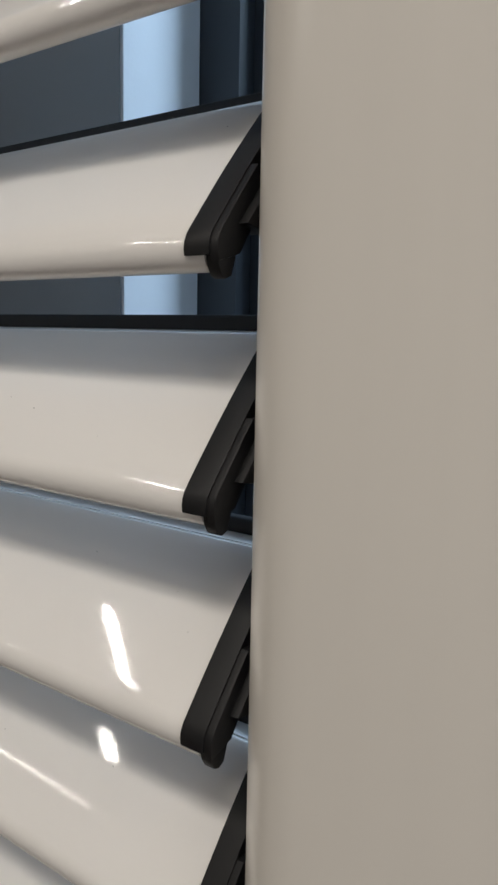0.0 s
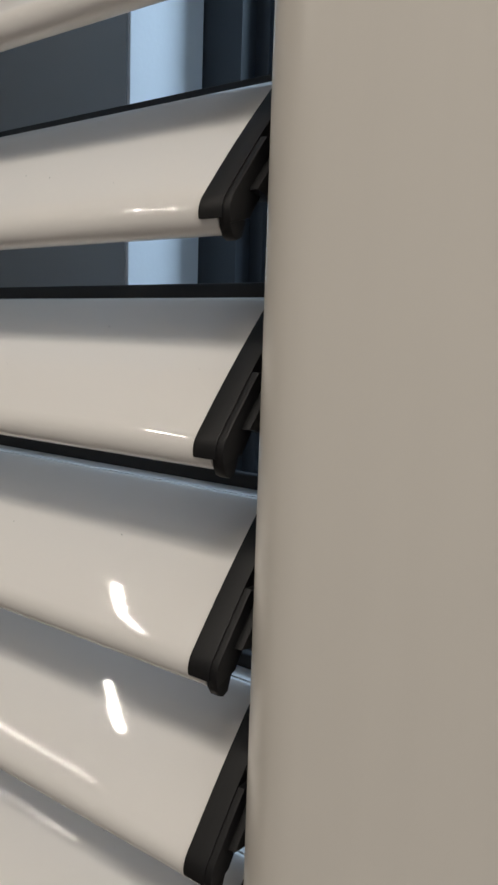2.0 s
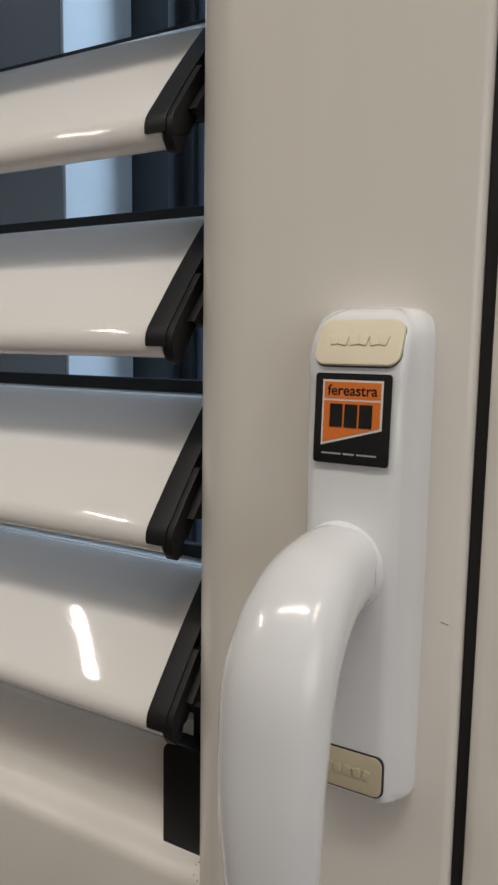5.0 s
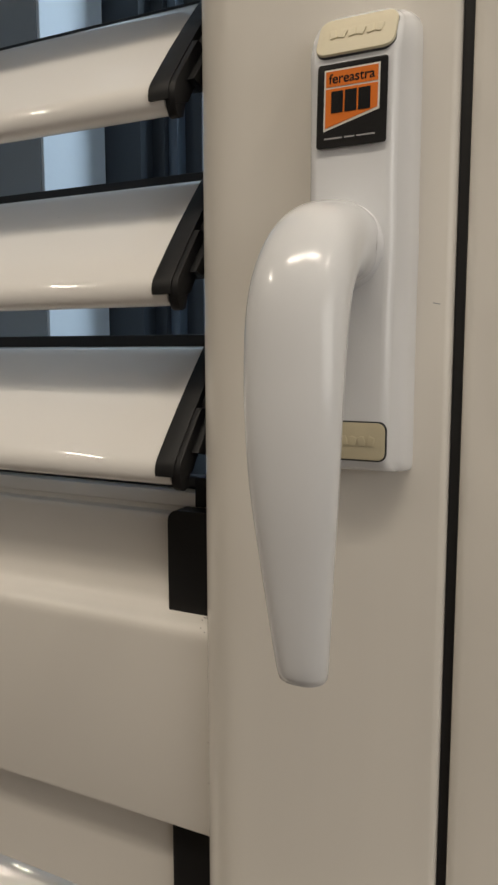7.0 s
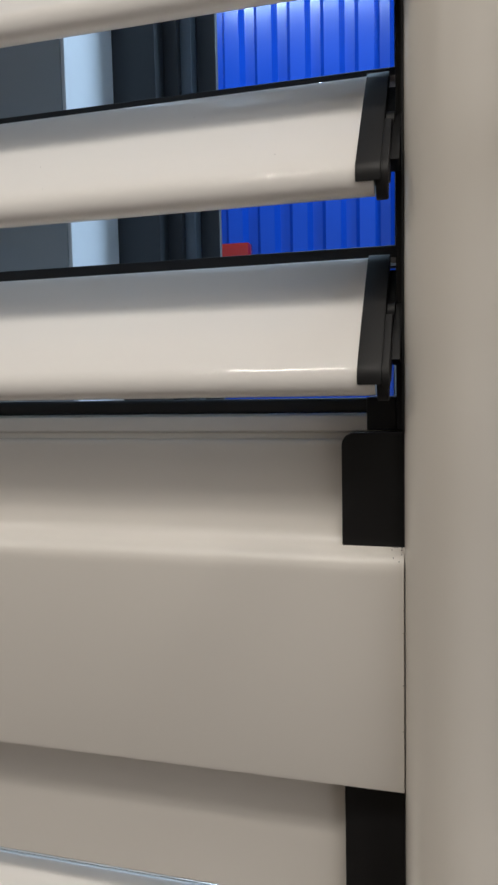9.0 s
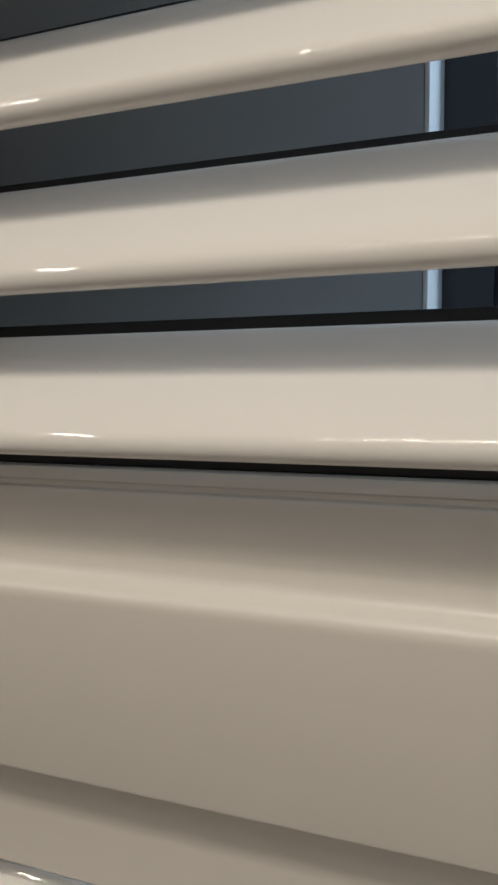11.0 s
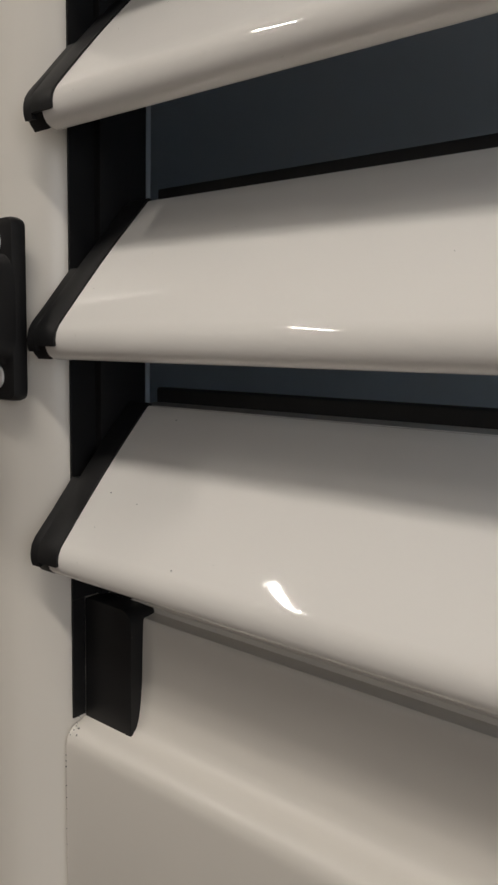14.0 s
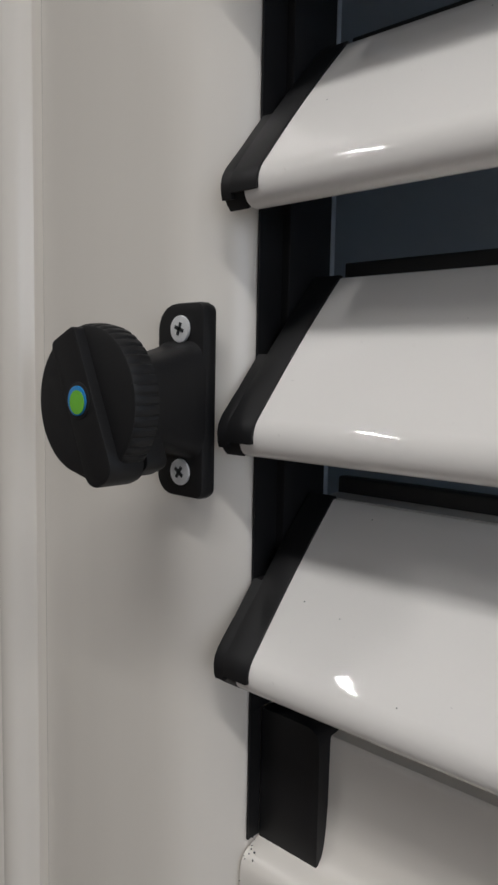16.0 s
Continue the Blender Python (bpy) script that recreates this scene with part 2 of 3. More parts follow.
window_frame = tagged(empty("window_frame", 0, 0, LOW - 0.12), "beige-white coated outer frame round the louvre shutter", "frame", kind="structure")
right_jamb = [(0.1082, 0.055), (0.1082, 0.0042), (0.1086, 0.0028), (0.1096, 0.0020), (0.112, 0.0017), (0.21, 0.0015), (X1 - 0.003, 0.003), (X1, 0.006), (X1, 0.055)]
part("jamb", prism(right_jamb, "z", LOW - 0.12, HIGH + 0.12), STILE, window_frame)
w = -WIDE
left_jamb = [(w - 0.1038, 0.055), (w - 0.1038, 0.0105), (w - 0.1044, 0.0092), (w - 0.1128, 0.0088), (w - 0.1134, 0.0080), (w - 0.1140, 0.0045), (w - 0.1160, 0.0015), (w - 0.1200, -0.0005), (w - 0.1260, -0.0012), (w - 0.1272, -0.0006), (w - 0.1292, -0.0012), (w - 0.2000, -0.0012), (X0 + 0.003, -0.0005), (X0, 0.0), (X0, 0.055)]
part("jamb", prism(left_jamb, "z", LOW - 0.12, HIGH + 0.12), STILE, window_frame)
part("head", box(w - 0.1038, 0.1082, 0.008, 0.055, HIGH + 0.003, HIGH + 0.12, 0.002), STILE, window_frame)
part("sill", box(w - 0.1038, 0.1082, 0.008, 0.055, LOW - 0.12, LOW - 0.003, 0.002), STILE, window_frame)
part("gasket", box(0.1047, 0.1080, 0.0045, 0.05, LOW, HIGH), RUBBER, window_frame, "black rubber seal beside the closing stile")

# ---- behind the shutter ----
structure("wall_back", box(-2.2, -0.2440, 0.199, 0.276, FLOOR, CEILING), GREY_WALL, "dark grey painted wall end behind the louvres", "wall")
bm = box(-0.2437, -0.2405, 0.1995, 0.2765, FLOOR, CEILING, 0.0012)
structure("trim_1", bm, REVEAL, "pale bluish white plastered wall edge", "trim")
door_frame = tagged(empty("door_frame", -0.2, 0.3, FLOOR), "anthracite door frame with slim vertical profiles", "door frame", kind="structure")
part("panel", box(-0.2437, -0.2055, 0.2775, 0.318, FLOOR, CEILING), ANTHRACITE, door_frame)
part("panel", box(-0.2051, -0.1930, 0.2945, 0.318, FLOOR, CEILING, 0.0006), ANTHRACITE, door_frame)
part("profile", box(-0.1926, -0.1835, 0.300, 0.318, FLOOR, CEILING, 0.001), SLATE, door_frame, "slate-grey rebate strip")
part("stop", box(-0.1831, -0.1665, 0.312, 0.318, FLOOR, CEILING, 0.001), ANTHRACITE, door_frame)

# blue and red steel beyond the opening
steel = tagged(empty("steel_container", -0.7, 3.0, FLOOR), "blue corrugated steel container with red corner frame", "container")
wave, x = [], -1.115
while x < -0.26:
    wave += [(x, 3.0), (x + 0.062, 3.0), (x + 0.082, 3.032), (x + 0.125, 3.032), (x + 0.145, 3.0)]
    x += 0.149
wave += [(x, 3.08), (-1.115, 3.08)]
part("wall", prism(wave, "z", 0.36, CEILING - 0.05), BLUE, steel, "bright blue corrugated steel sheet")
part("post", box(-1.46, -1.05, 2.97, 3.08, FLOOR, CEILING - 0.05, 0.01), MAROON, steel, "dark red corner post")
part("rail", box(-1.46, -0.87, 2.965, 3.08, 0.50, 0.612, 0.008), RED, steel, "red bottom rail")
part("base", box(-1.46, -0.23, 2.98, 3.08, FLOOR, 0.355, 0.005), BLUE, steel)
bm = bmesh.new()
bmesh.ops.create_cone(bm, cap_ends=True, segments=20, radius1=0.044, radius2=0.044, depth=2.4, matrix=Matrix.Translation((-1.215, 2.90, 0.2)))
rod = part("locking_rod", bm, RED, steel, "glossy red locking rod")
bm = bmesh.new()
bmesh.ops.create_cone(bm, cap_ends=True, segments=20, radius1=0.062, radius2=0.062, depth=0.045, matrix=Matrix.Translation((-1.215, 2.90, 0.72)))
part("clamp", bm, RED, rod)
bm = bmesh.new()
bmesh.ops.create_cone(bm, cap_ends=True, segments=14, radius1=0.012, radius2=0.012, depth=0.34, matrix=Matrix.Translation((-1.088, 2.945, 1.395)) @ pose(0, 0, 0, 0, 13.5, 0))
part("strut", bm, ANTHRACITE, steel, "dark slanted strut")
part("strut_bracket", box(-1.14, -1.00, 2.93, 2.97, 1.18, 1.262, 0.006), REVEAL, steel, "white painted bracket")
part("edge_strip", box(-1.049, -1.034, 2.972, 2.998, 1.23, CEILING - 0.05, 0.003), REVEAL, steel, "pale edge strip")
part("corner_strip", box(-0.216, -0.165, 2.96, 3.1, FLOOR, CEILING - 0.05, 0.006), SLATE, steel, "dark grey edge strip")

tagged(part("wall_board", box(-0.16, 1.6, 4.15, 4.198, 1.20, CEILING - 0.02, 0.004), OLIVE), "dark olive-grey board high on the pale wall", "board")

for p, q, wide, watts in TUBES:
    lamp = tagged(empty("ceiling_light", (p[0] + q[0]) / 2, (p[1] + q[1]) / 2, CEILING), "slim lit tube light hung under the ceiling", "ceiling light", "ceiling lights")
    half, turn = math.dist(p, q) / 2, tube_pose(p, q, LAMP_Z)
    pieces = [("housing", box(-half - 0.01, half + 0.01, -wide / 2 - 0.006, wide / 2 + 0.006, -0.045, 0, 0.004), PLASTER), ("diffuser", box(-half, half, -wide / 2, wide / 2, -0.06, -0.045), DIFFUSER)]
    pieces += [("hanger", box(end * half - 0.004, end * half + 0.004, -0.004, 0.004, 0, CEILING - LAMP_Z), ALU) for end in (-0.8, 0.8)]
    for name, bm, material in pieces:
        bmesh.ops.transform(bm, matrix=turn, verts=bm.verts)
        part(name, bm, material, lamp)

# ---- the shutter sash ----
sash = tagged(empty("shutter_sash", -WIDE / 2, 0.03, LOW), "white coated louvre shutter sash with rounded stiles", "shutter")


def stile_outline(width, face, k=1.0, back=0.055):
    curve = [(0, 0.0215), (0.0005, 0.0180), (0.0018, 0.0146), (0.0045, 0.0108), (0.0085, 0.0070), (0.0135, 0.0037), (0.019, 0.0014), (0.026, 0.0002), (0.032, 0)]
    fine = [curve_at([(i, *p) for i, p in enumerate(curve)], j / 3) for j in range(3 * (len(curve) - 1) + 1)]
    return [(0, back)] + [(px, face + py * k) for px, py in fine] + [(width - 0.0026, face), (width - 0.0012, face + 0.0005), (width - 0.0003, face + 0.0016), (width, face + 0.0032), (width, back)]


part("stile", prism(stile_outline(0.1045, 0.0), "z", LOW, HIGH), STILE, sash)
part("stile", prism([(-WIDE - px, py) for px, py in stile_outline(0.1034, 0.006, 0.9)], "z", LOW, HIGH), STILE, sash)

rail = [(0.0182, -0.1690), (0.0182, -0.0805), (0.0183, -0.0782), (0.0188, -0.0758), (0.0198, -0.0740), (0.0214, -0.0725), (0.0236, -0.0715), (0.0260, -0.0707), (0.0284, -0.0696), (0.0303, -0.0676), (0.0316, -0.0640), (0.0325, -0.0580), (0.0331, -0.0500), (0.0335, -0.0290),
        (0.0337, -0.0272), (0.0344, -0.0263), (0.0398, -0.0258), (0.0402, -0.0234), (0.0376, -0.0228), (0.0371, -0.0222), (0.0371, -0.0170), (0.0376, -0.0160), (0.0405, -0.0152), (0.052, -0.0152),
        (0.052, -0.2380), (0.0350, -0.2380), (0.0340, -0.2365), (0.0336, -0.1900), (0.0332, -0.1765), (0.0322, -0.1738), (0.0300, -0.1724), (0.0255, -0.1722), (0.0205, -0.1722), (0.0188, -0.1712)]
rail_part = part("mid_rail", prism(rail, "x", -WIDE + 0.0003, -0.0002), RAIL, sash, smooth=32)
part("gasket", prism(rounded(0.0408, 0.0470, -0.0150, -0.0084, 0.0018), "x", -WIDE + 0.0165, -0.0165), RUBBER, rail_part, "black rubber seal bead")
part("top_rail", box(-WIDE + 0.0006, -0.0006, 0.0182, 0.052, HIGH - 0.10, HIGH, 0.004), WHITE, sash)
part("bottom_rail", box(-WIDE + 0.0006, -0.0006, 0.0182, 0.052, LOW, LOW + 0.10, 0.004), WHITE, sash)


def mirrored(x):
    return -WIDE - x


for side in (lambda v: v, mirrored):
    # pivot strip let into the stile, end blocks above and below the rail
    for z0, z1 in ((LOW + 0.1, -0.2394), (-0.0220, HIGH - 0.1)):
        strip = part("pivot_strip", box(side(-0.0008), side(0.0), 0.0192 if side(0.0) == 0 else 0.0216, 0.0330, z0, z1), BLACK, sash, "black pivot strip on the stile edge")
        part("track", box(side(-0.0040), side(0.0), 0.0330, 0.0518 if side(0.0) == 0 else 0.0556, z0, z1, 0.0004), BLACK, strip)
    part("liner", box(side(-0.0008), side(0.0), 0.0236 if side(0.0) == 0 else 0.0216, 0.0273, -0.0690, -0.0222), BLACK, sash)
    part("edge_strip", box(side(-0.0040), side(0.0), 0.0558, 0.0580, LOW + 0.1, HIGH - 0.1), ALU, sash, "pale metal strip")
    inner = side(-0.0262)
    x0, x1 = sorted((inner, side(-0.0006)))
    inner_left = x0 == inner
    r = (0.0008, 0.0008, 0.0008, 0.0055) if inner_left else (0.0008, 0.0008, 0.0055, 0.0008)
    block = part("end_block", prism(rounded(x0, x1, -0.0718, -0.0224, r), "y", 0.0275, 0.0516, 0.0004), BLACK, sash, "black plastic end block above the rail")
    part("tongue", box(side(-0.0166), side(-0.0042), 0.0365, 0.0516, -0.0222, -0.0080, 0.0006), BLACK, block)
    r = (0.0055, 0.0008, 0.0008, 0.0008) if inner_left else (0.0008, 0.0055, 0.0008, 0.0008)
    part("end_block", prism(rounded(x0, x1, -0.2390, -0.1728, r), "y", 0.0278, 0.0516, 0.0007), BLACK, sash, "black plastic end block below the rail")


# a dark scratch in the stile and a few grains of dirt at the joints
bm = box(-0.0012, 0.0012, -0.0001, 0.0001, -0.00014, 0.00014)
bmesh.ops.transform(bm, matrix=pose(0.0995, 0.0, 0.0655, 0, 12, 0), verts=bm.verts)
part("scratch", bm, PRINT_GREY, sash, "short dark scratch")
for ex, sign in ((-0.0008, -1), (-WIDE + 0.0008, 1)):
    bm = bmesh.new()
    for i in range(10):
        x, z, q = ex + sign * random.random() ** 2 * 0.006, -0.0745 + random.random() * 0.006, 0.00012 + 0.0003 * random.random()
        y = 0.0184 + 0.0016 * max(0, (z + 0.076) / 0.004) ** 2
        bmesh.ops.create_icosphere(bm, subdivisions=1, radius=q, matrix=Matrix.Translation((x, y, z)))
    for i in range(6 if sign < 0 else 10):
        z, q = -0.168 + random.random() * 0.09, 0.0001 + 0.00016 * random.random()
        bmesh.ops.create_icosphere(bm, subdivisions=1, radius=q, matrix=Matrix.Translation((ex - sign * 0.0004, 0.0180, z)))
    tagged(part("dirt", bm, ANTHRACITE, sash, "dark grains of dirt at the joint"), kind="stuff")

# ---- louvre slats ----
def slat_outline(grow=0.0):
    nose = [(0.0092, -0.0068), (0.0074, -0.0065), (0.0058, -0.0056), (0.0047, -0.0042), (0.0041, -0.0024), (0.0039, -0.0003), (0.0042, 0.0018), (0.0050, 0.0037), (0.0060, 0.0052)]
    a, b = Vector((0.0060, 0.0052)), Vector((0.0458, 0.0508))
    out = Vector((-0.754, 0.657))
    face = [tuple(a + (b - a) * (i / 14) + out * 0.0007 * math.sin(math.pi * i / 14)) for i in range(1, 15)]
    back = [(0.0466, 0.0512), (0.0476, 0.0510), (0.0484, 0.0500), (0.0480, 0.0470), (0.0455, 0.0430), (0.0330, 0.0250), (0.0185, 0.0052), (0.0140, -0.0010), (0.0118, -0.0060), (0.0104, -0.0068)]
    pts = nose + face + back
    if not grow:
        return pts
    c = Vector((0.028, 0.022))
    axis = Vector((0.657, 0.754))
    res = []
    for p in pts:
        d = Vector(p) - c
        u, v = d.dot(axis), d.dot(Vector((-axis.y, axis.x)))
        u += grow if u > 0 else -grow
        v += grow if v > 0 else -grow
        res.append(tuple(c + axis * u + Vector((-axis.y, axis.x)) * v))
    return res


def make_slat():
    slat = tagged(empty("louvre_slat", -WIDE / 2, 0.03, 0), "glossy white tilted louvre slat with black end caps", "slat", "louvre slats")
    part("blade", prism(slat_outline(), "x", -WIDE + 0.0098, -0.0098), WHITE, slat, smooth=50)
    part("top_flange", prism([(0.0486, 0.0512), (0.0556, 0.0520), (0.0556, 0.0486), (0.0486, 0.0486)], "x", -WIDE + 0.0100, -0.0022, 0.0003), WHITE, slat, "white flange along the upper edge")
    part("gasket", prism(rounded(0.0558, 0.0610, 0.0480, 0.0577, 0.0010, 3), "x", -WIDE + 0.0105, -0.0024), RUBBER, slat, "black rubber seal along the upper edge")
    for side in (lambda v: v, mirrored):
        far = side(0.0) != 0
        cap = part("end_cap", prism([p for p in slat_outline(0.0007) if p[1] > -0.0042], "x", side(-0.0155 if far else -0.0166), side(-0.0046 if far else -0.0072), 0.0006), BLACK, slat, "black moulded plastic end cap", smooth=35)
        low = [p for p in slat_outline(0.0007 if far else 0.0003) if -0.0044 < p[1] < 0.026]
        part("carrier", prism(low, "x", side(-0.0052 if far else -0.0074), side(-0.0012 if far else -0.0044), 0.0 if far else 0.0005), BLACK, cap, smooth=35)
        if not far:
            part("arm", prism([(0.0130, 0.0070), (0.0462, 0.0455), (0.0515, 0.0440), (0.0230, 0.0050)], "x", side(-0.0074), side(-0.0012), 0.0004), BLACK, cap)
        if far:
            lip = [(0.0062, -0.0044), (0.0048, -0.0034), (0.0037, -0.0018), (0.0031, 0.0003), (0.0037, 0.0032), (0.0052, 0.0058), (0.0120, 0.0137), (0.0144, 0.0120), (0.0132, 0.0040), (0.0115, -0.0030)]
            part("lip", prism(lip, "x", side(-0.0052), side(-0.0006), 0.0007), BLACK, cap, smooth=35)
        hook = [(0.0040, -0.0020), (0.0046, -0.0052), (0.0062, -0.0080), (0.0082, -0.0088), (0.0108, -0.0078), (0.0128, -0.0020)]
        if far:
            hook = [(0.0036, 0.0), (0.0044, -0.0025), (0.0060, -0.0050), (0.0076, -0.0068), (0.0086, -0.0062), (0.0104, -0.0030), (0.0112, 0.0)]
        part("clip", prism(hook, "x", side(-0.0090 if far else -0.0092), side(-0.0007 if far else -0.0048), 0.0005), BLACK, cap)
        bm = bmesh.new()
        bmesh.ops.create_cone(bm, cap_ends=True, segments=20, radius1=0.0055, radius2=0.0055, depth=0.0040, matrix=Matrix.Translation((side(-0.0060), 0.0330, 0.0255)) @ pose(0, 0, 0, 0, 90, 0))
        part("pivot_pin", bm, BLACK, cap)
    return slat


first = make_slat()
at0 = first.matrix_world.copy()
rises = [PITCH * k for k in range(1, 12)] + [-0.300 - PITCH * k for k in range(3)]
slats = [(first, 0.0)] + [(copy_thing(first, Matrix.Translation((0, 0, dz)) @ at0), dz) for dz in rises]
# a few dark specks on each blade
for slat, dz in slats:
    bm = bmesh.new()
    for i in range(16):
        f, q = random.random(), 0.00010 + 0.00018 * random.random() ** 3
        x = -WIDE + 0.02 + (WIDE - 0.04) * random.random() ** 1.5
        bump = 0.0007 * math.sin(math.pi * f)
        at = (x, 0.0060 + 0.0398 * f - 0.754 * bump, 0.0052 + 0.0456 * f + 0.657 * bump + dz)
        bmesh.ops.create_icosphere(bm, subdivisions=1, radius=q, matrix=Matrix.Translation(at))
    tagged(part("dirt", bm, ANTHRACITE, slat, "dark specks of dirt"), kind="stuff")

# ---- lever handle on the closing stile ----
HX = 0.0746
handle = tagged(empty("window_handle", HX, 0, 0.08), "white lacquered lever handle with sticker, on the stile", "handle")


def plate_ring(z, half, depth, inset):
    """A horizontal cut through the base plate: straight flanks, rounded front corners."""
    r = min(0.0036, depth * 0.45)
    front = half - inset
    pts = [(half, 0.0), (half - inset * 0.15, -depth * 0.30), (half - inset * 0.55, -depth * 0.62)]
    for i in range(7):
        a = radians(90 * i / 6)
        pts.append((front - r + r * math.cos(a) - 0.0003, -depth + r - r * math.sin(a)))
    full = pts + [(-px, py) for px, py in reversed(pts)]
    return [(HX + px, py, z) for px, py in full]


cuts = [(0.0084, 0.0174, 0.008, 0.002), (0.0090, 0.0178, 0.0120, 0.003), (0.0105, 0.0180, 0.0148, 0.0038), (0.0135, 0.0181, 0.0162, 0.004), (0.0300, 0.0181, 0.0166, 0.004), (0.0620, 0.0181, 0.0173, 0.0036), (0.0730, 0.0182, 0.0177, 0.0032), (0.0835, 0.0183, 0.0180, 0.0029), (0.0940, 0.0182, 0.0182, 0.0029), (0.1060, 0.0181, 0.0183, 0.0030),
        (0.1300, 0.0181, 0.0180, 0.0028), (0.1390, 0.0181, 0.0178, 0.0026), (0.1415, 0.0181, 0.0181, 0.0025), (0.1450, 0.0181, 0.0176, 0.0024), (0.1482, 0.0181, 0.0165, 0.0024), (0.1515, 0.0180, 0.0149, 0.0024), (0.1545, 0.0177, 0.0133, 0.0028), (0.1570, 0.0168, 0.0112, 0.0040),
        (0.1586, 0.0152, 0.0088, 0.0044), (0.1596, 0.0130, 0.0058, 0.0044), (0.1601, 0.0100, 0.0028, 0.0040)]
plate = part("base_plate", loft([plate_ring(*c) for c in cuts]), PLASTIC, handle, smooth=60)

# lever: an oval section swept from the neck, forward, and down
spine = [(0.0, -0.014, 0.0835, 0.0124, 0.0124), (0.12, -0.028, 0.0835, 0.0128, 0.0130), (0.25, -0.044, 0.0785, 0.0140, 0.0132), (0.38, -0.0555, 0.0655, 0.0149, 0.0112), (0.52, -0.0600, 0.042, 0.0149, 0.0085), (0.68, -0.0595, 0.012, 0.0137, 0.0074), (0.84, -0.0555, -0.020, 0.0108, 0.0066), (0.965, -0.0512, -0.0475, 0.0082, 0.0058), (0.990, -0.0503, -0.0510, 0.0074, 0.0048), (1.0, -0.0500, -0.0522, 0.0050, 0.0030)]
rings = []
for i in range(61):
    t = i / 60
    y, z, hw, hd = curve_at(spine, t)
    y2, z2, *_ = curve_at(spine, min(1, t + 0.01))
    y1, z1, *_ = curve_at(spine, max(0, t - 0.01))
    d = Vector((0, y2 - y1, z2 - z1)).normalized()
    nrm = Vector((0, d.z, -d.y))
    ring = []
    for j in range(28):
        a = 2 * math.pi * j / 28
        ca, sa = math.cos(a), math.sin(a)
        e = 0.85
        ring.append(tuple(Vector((HX - 0.0022 + hw * math.copysign(abs(ca) ** e, ca), y, z)) + nrm * hd * math.copysign(abs(sa) ** e, sa)))
    rings.append(ring)
lever = part("lever", loft(rings), PLASTIC, handle, smooth=70)
bm = bmesh.new()
bmesh.ops.create_cone(bm, cap_ends=True, segments=40, radius1=0.0127, radius2=0.0125, depth=0.0007, matrix=Matrix.Translation((HX - 0.0022, -0.0226, 0.0835)) @ pose(0, 0, 0, 90, 0, 0))
part("seam_ring", bm, PRINT_GREY, lever, "thin grey joint round the neck")
flare = ((-0.0168, 0.0138, 0.0147), (-0.0184, 0.0134, 0.0139), (-0.0194, 0.0130, 0.0133), (-0.0208, 0.0127, 0.0128), (-0.0223, 0.0126, 0.0126))
bm = loft([[(HX - 0.0022 + rx * math.cos(a), y, 0.0835 + rz * math.sin(a)) for a in [2 * math.pi * i / 36 for i in range(36)]] for y, rx, rz in flare])
part("neck", bm, PLASTIC, plate)


def pad(name, material, x0, x1, h, depth, r, place, parent, label=""):
    """A thin rounded tile, standing in the plane of the face, turned by place."""
    bm = prism(rounded(x0, x1, -h / 2, h / 2, r), "y", -depth, 0, min(depth * 0.4, 0.0006))
    bmesh.ops.transform(bm, matrix=place, verts=bm.verts)
    return part(name, bm, material, parent, label)


SX = 0.0748
tilt = pose(SX + 0.0004, -0.0128, 0.1482, -27, 0, 0)
pad("button_joint", SLOT, -0.0132, 0.0132, 0.0149, 0.0030, 0.0040, tilt, plate)
cap = pad("top_button", CREAM, -0.0130, 0.0130, 0.0146, 0.0038, 0.0037, tilt, handle, "cream plastic cover button with embossed marks")
for i, wd in enumerate((0.0021, 0.0026, 0.0026, 0.0026, 0.0026, 0.0021)):
    pad("embossed_mark", CREAM, -wd / 2, wd / 2, 0.0034, 0.0005, 0.0004, tilt @ pose(-0.0078 + 0.0031 * i, -0.0038, 0.0004, 0, 14 if i % 2 else -14, 0), cap)
low_place = pose(SX, -0.0158, 0.0196, 0, 0, 0)
pad("button_joint", SLOT, -0.0131, 0.0131, 0.0136, 0.0010, 0.0030, low_place, plate)
cap = pad("bottom_button", BRASSY, -0.0126, 0.0126, 0.0126, 0.0014, 0.0026, low_place, handle, "dull cream cover button under the lever")
for i in range(6):
    pad("embossed_mark", BRASSY, -0.0012, 0.0012, 0.0032, 0.0005, 0.0004, low_place @ pose(-0.0078 + 0.0031 * i, -0.0013, 0, 0, 14 if i % 2 else -14, 0), cap)

# the sticker: black ground, orange field with a slanted foot, bars for the printing
st = pose(SX, -0.0186, 0.1277, -2.5, 0, 0)
sticker = pad("sticker", PRINT_BLACK, -0.0116, 0.0116, 0.0262, 0.0005, 0.0010, st, handle, "black and orange square sticker")


def flat(name, material, pts, y, parent):
    bm = prism(pts, "y", y - 0.00012, y)
    bmesh.ops.transform(bm, matrix=st, verts=bm.verts)
    return part(name, bm, material, parent)


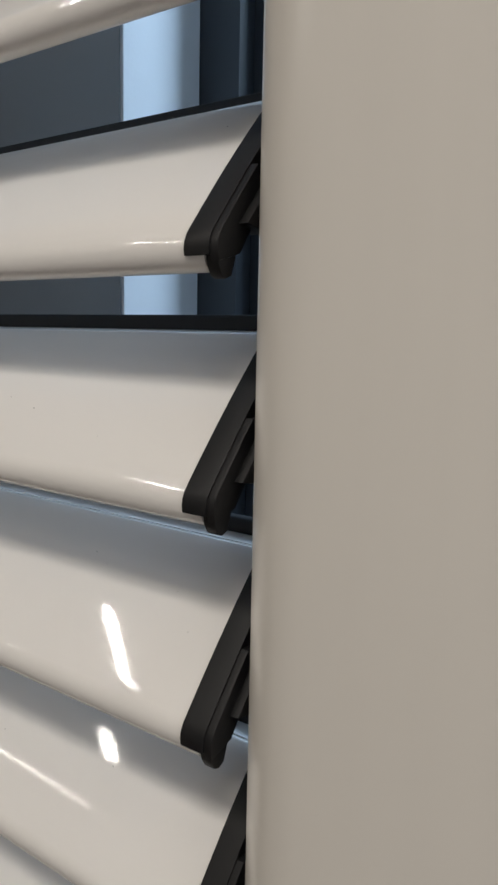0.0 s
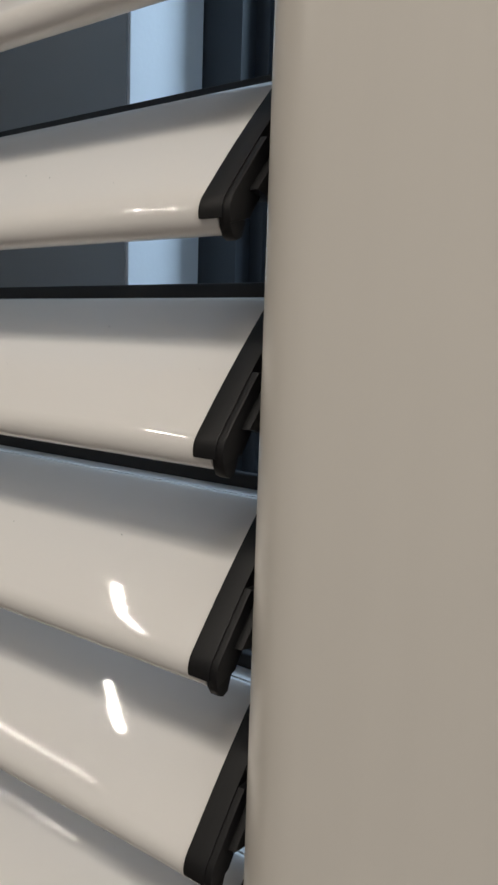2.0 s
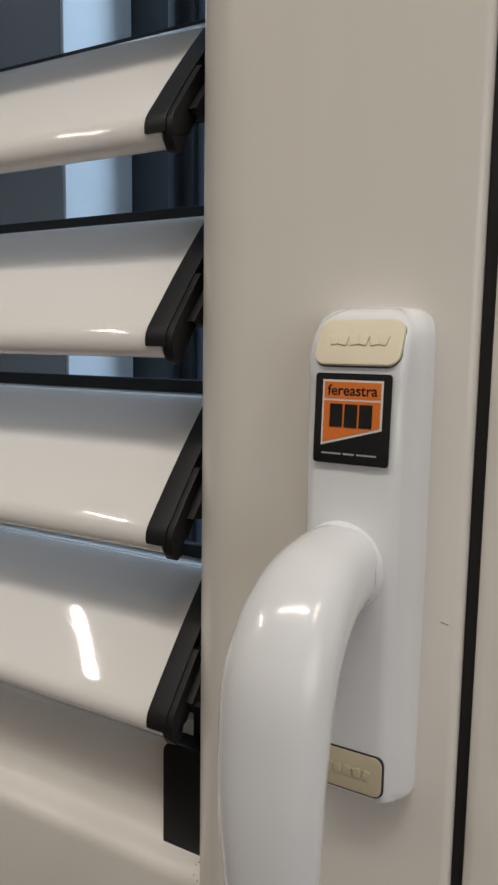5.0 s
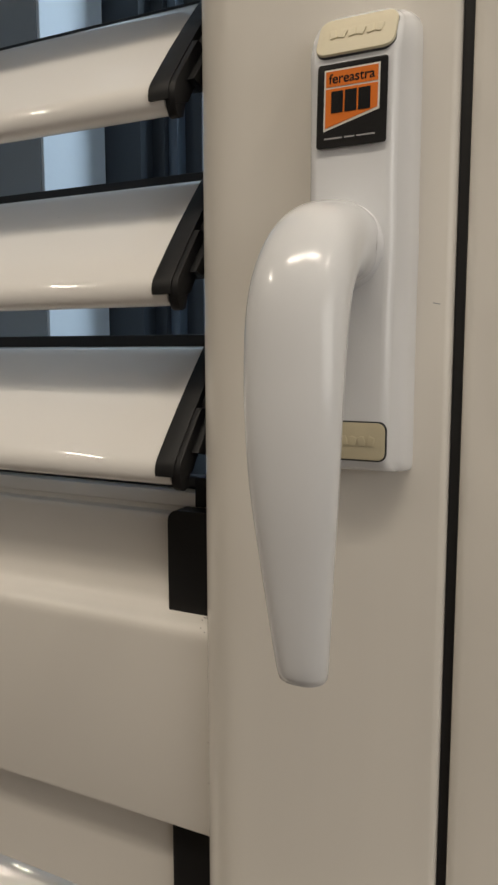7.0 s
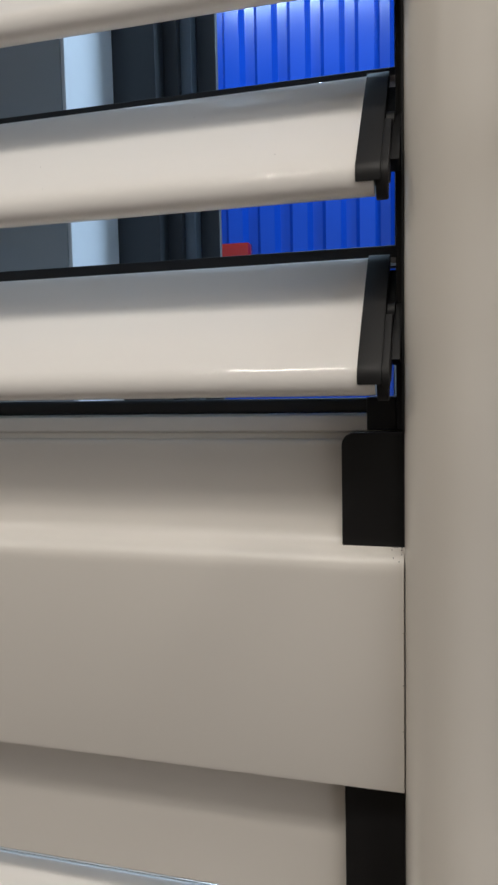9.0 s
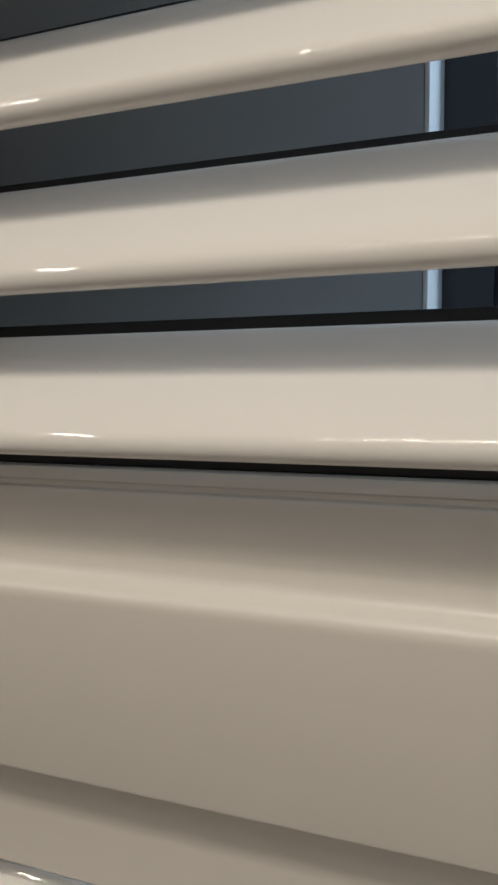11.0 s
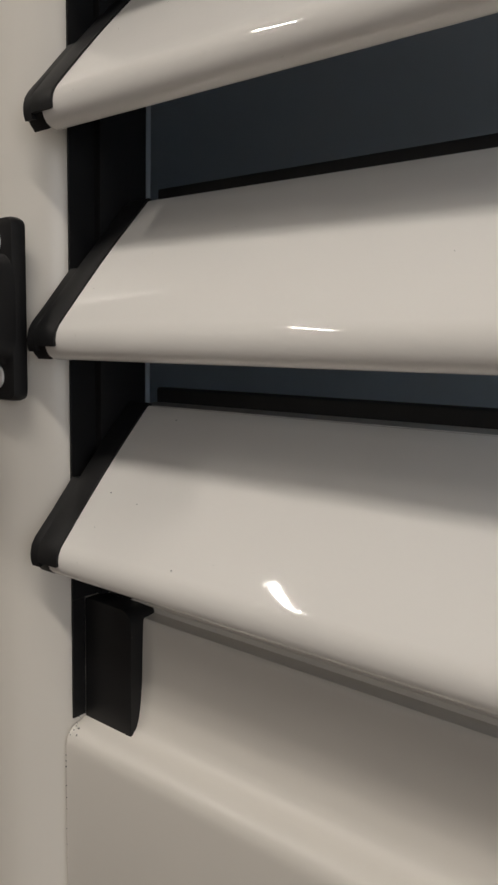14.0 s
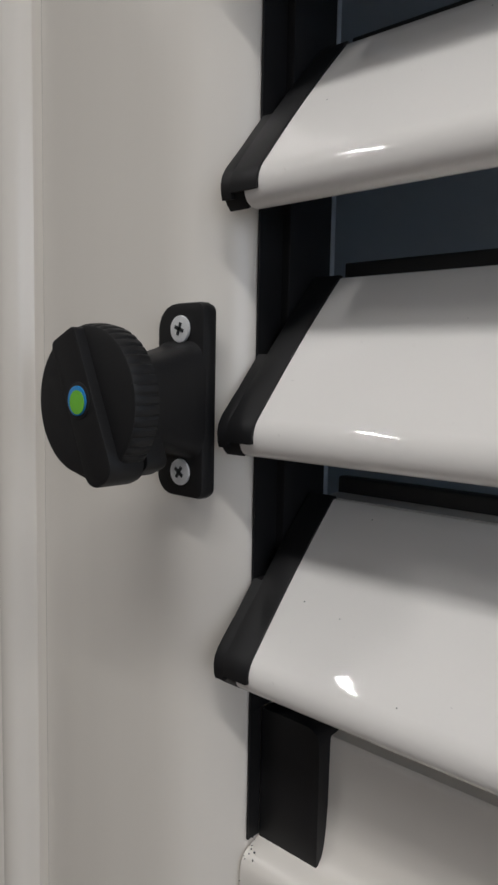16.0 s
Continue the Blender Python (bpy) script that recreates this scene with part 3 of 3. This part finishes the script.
border = flat("white_border", PRINT_WHITE, [(-0.0092, -0.0079), (0.0092, -0.0028), (0.0092, 0.0112), (-0.0092, 0.0112)], -0.00052, sticker)
flat("orange_field", PRINT_ORANGE, [(-0.0086, 0.0058), (0.0086, 0.0058), (0.0086, 0.0106), (-0.0086, 0.0106)], -0.00068, sticker)
flat("orange_field", PRINT_ORANGE, [(-0.0086, -0.0070), (0.0086, -0.0022), (0.0086, 0.0052), (-0.0086, 0.0052)], -0.00068, sticker)
word = bpy.data.curves.new("word", "FONT")
word.body, word.size, word.offset, word.align_x = "fereastra", 0.0043, 0.00008, "CENTER"
word_ob = bpy.data.objects.new("word", word)
bm = bmesh.new()
bm.from_mesh(bpy.data.meshes.new_from_object(word_ob))
bpy.data.objects.remove(word_ob)
reach = max(v.co.x for v in bm.verts)
bmesh.ops.transform(bm, matrix=st @ pose(0, -0.00084, 0.0068, 90, 0, 0) @ Matrix.Diagonal((0.0076 / reach, 1, 1, 1)), verts=bm.verts)
part("printed_word", bm, PRINT_BLACK, sticker, "printed word fereastra in black")
for i in range(3):
    a = -0.0066 + 0.0045 * i
    flat("print_bar", PRINT_BLACK, [(a, -0.0024), (a + 0.0039, -0.0024), (a + 0.0039, 0.0043), (a, 0.0043)], -0.00084, sticker)
for a, b in ((-0.0088, -0.0028), (-0.0021, 0.0013), (0.0020, 0.0080)):
    flat("print_bar", PRINT_GREY, [(a, -0.0104), (b, -0.0104), (b, -0.0099), (a, -0.0099)], -0.00052, sticker)

# ---- tilt knob on the other stile ----
KX, KZ = -WIDE - 0.0137, 0.0848
knob = tagged(empty("tilt_knob", KX, 0.003, KZ), "black ribbed plastic knob on a screwed bracket", "knob")
bracket = part("bracket", prism([(x, z) for x, z in rounded(KX - 0.0104, KX + 0.0114, KZ - 0.0313, KZ + 0.0310, (0.0072, 0.0034, 0.0034, 0.0086))], "y", -0.0034, 0.0030, 0.0020), BLACK, knob)
neck = []
for y, rx, rz, pw in ((-0.0020, 0.0110, 0.0205, 0.4), (-0.0034, 0.0110, 0.0188, 0.4), (-0.0046, 0.0109, 0.0178, 0.4), (-0.0080, 0.0108, 0.0167, 0.42), (-0.0120, 0.0108, 0.0157, 0.48), (-0.0175, 0.0111, 0.0145, 0.6), (-0.0300, 0.0124, 0.0132, 0.8)):
    neck.append([(KX + 0.0003 + rx * math.copysign(abs(math.cos(a)) ** pw, math.cos(a)), y, KZ + rz * math.copysign(abs(math.sin(a)) ** pw, math.sin(a))) for a in [2 * math.pi * i / 60 for i in range(60)]])
part("stem", loft(neck), BLACK, knob, smooth=60)
# ribbed grip
rim = []
N = 184
for y, r, deep in ((-0.0278, 0.0200, 0), (-0.0286, 0.0216, 0.0003), (-0.0320, 0.0221, 0.0006), (-0.0354, 0.0218, 0.0005), (-0.0367, 0.0211, 0), (-0.0371, 0.0200, 0)):
    rim.append([(KX + (1.03 * r - deep * (i % 4 == 0)) * math.cos(2 * math.pi * i / N), y, KZ + (1.03 * r - deep * (i % 4 == 0)) * math.sin(2 * math.pi * i / N)) for i in range(N)])
grip = part("grip", loft(rim), BLACK, knob, "black ribbed round grip", smooth=25)
lean = pose(KX, 0, KZ, 0, -24, 0)
bm = prism(rounded(-0.0048, 0.0078, -0.0252, 0.0206, (0.005, 0.005, 0.002, 0.002)), "y", -0.0405, -0.0285, 0.0007)
bmesh.ops.transform(bm, matrix=lean, verts=bm.verts)
bar = part("grip_bar", bm, BLACK, grip, "raised black bar across the grip")
half = [(-0.0052, -0.0194)] + [(0.0206 * math.cos(radians(a)), 0.0206 * math.sin(radians(a))) for a in range(254, 105, -7)] + [(-0.0052, 0.0194)]
bm = prism(half, "y", -0.0392, -0.0360, 0.0006)
bmesh.ops.transform(bm, matrix=lean, verts=bm.verts)
part("raised_half", bm, BLACK, grip)
bm = prism(rounded(-0.0030, 0.0080, -0.0232, -0.0100, 0.003), "y", -0.0290, -0.0215, 0.0006)
bmesh.ops.transform(bm, matrix=lean, verts=bm.verts)
part("foot", bm, BLACK, knob, "black foot between grip and bracket")


def disc(name, material, x, z, y0, y1, r, parent, label="", n=32):
    bm = prism([(x + r * math.cos(2 * math.pi * i / n), z + r * math.sin(2 * math.pi * i / n)) for i in range(n)], "y", y0, y1, min(0.0004, abs(y1 - y0) * 0.4))
    return part(name, bm, material, parent, label)


part("burr", box(KX - 0.0228, KX - 0.0208, -0.0372, -0.0364, KZ + 0.0030, KZ + 0.0040, 0.0002), BLACK, grip)
disc("badge_ring", RUBBER, KX + 0.0013, KZ + 0.0006, -0.0408, -0.0400, 0.0053, grip)
disc("badge", BLUE_BADGE, KX + 0.0013, KZ + 0.0006, -0.0413, -0.0404, 0.0043, grip, "round domed blue and green badge")
bm = prism([(KX + 0.0018 + 0.0034 * math.cos(a), KZ + 0.0006 + 0.0034 * math.sin(a) - 0.0004) for a in [2 * math.pi * i / 28 for i in range(28)]], "y", -0.04145, -0.0412)
part("badge_swirl", bm, GREEN, grip, "green swirl on the badge")
for sx, sz, turn in ((KX + 0.0013, KZ + 0.0226, 20), (KX + 0.0018, KZ - 0.0230, 35)):
    screw = disc("screw", STEEL, sx, sz, -0.0043, -0.0032, 0.0043, knob, "bright zinc cross-head screw")
    for a in (turn, turn + 90):
        bm = box(-0.0021, 0.0021, -0.0045, -0.0038, -0.00055, 0.00055)
        bmesh.ops.transform(bm, matrix=pose(sx, 0, sz, 0, a, 0), verts=bm.verts)
        part("slot", bm, SLOT, screw)
grip.location.y -= 0.0015
knob.location.y += 0.0032  # onto the face of its stile
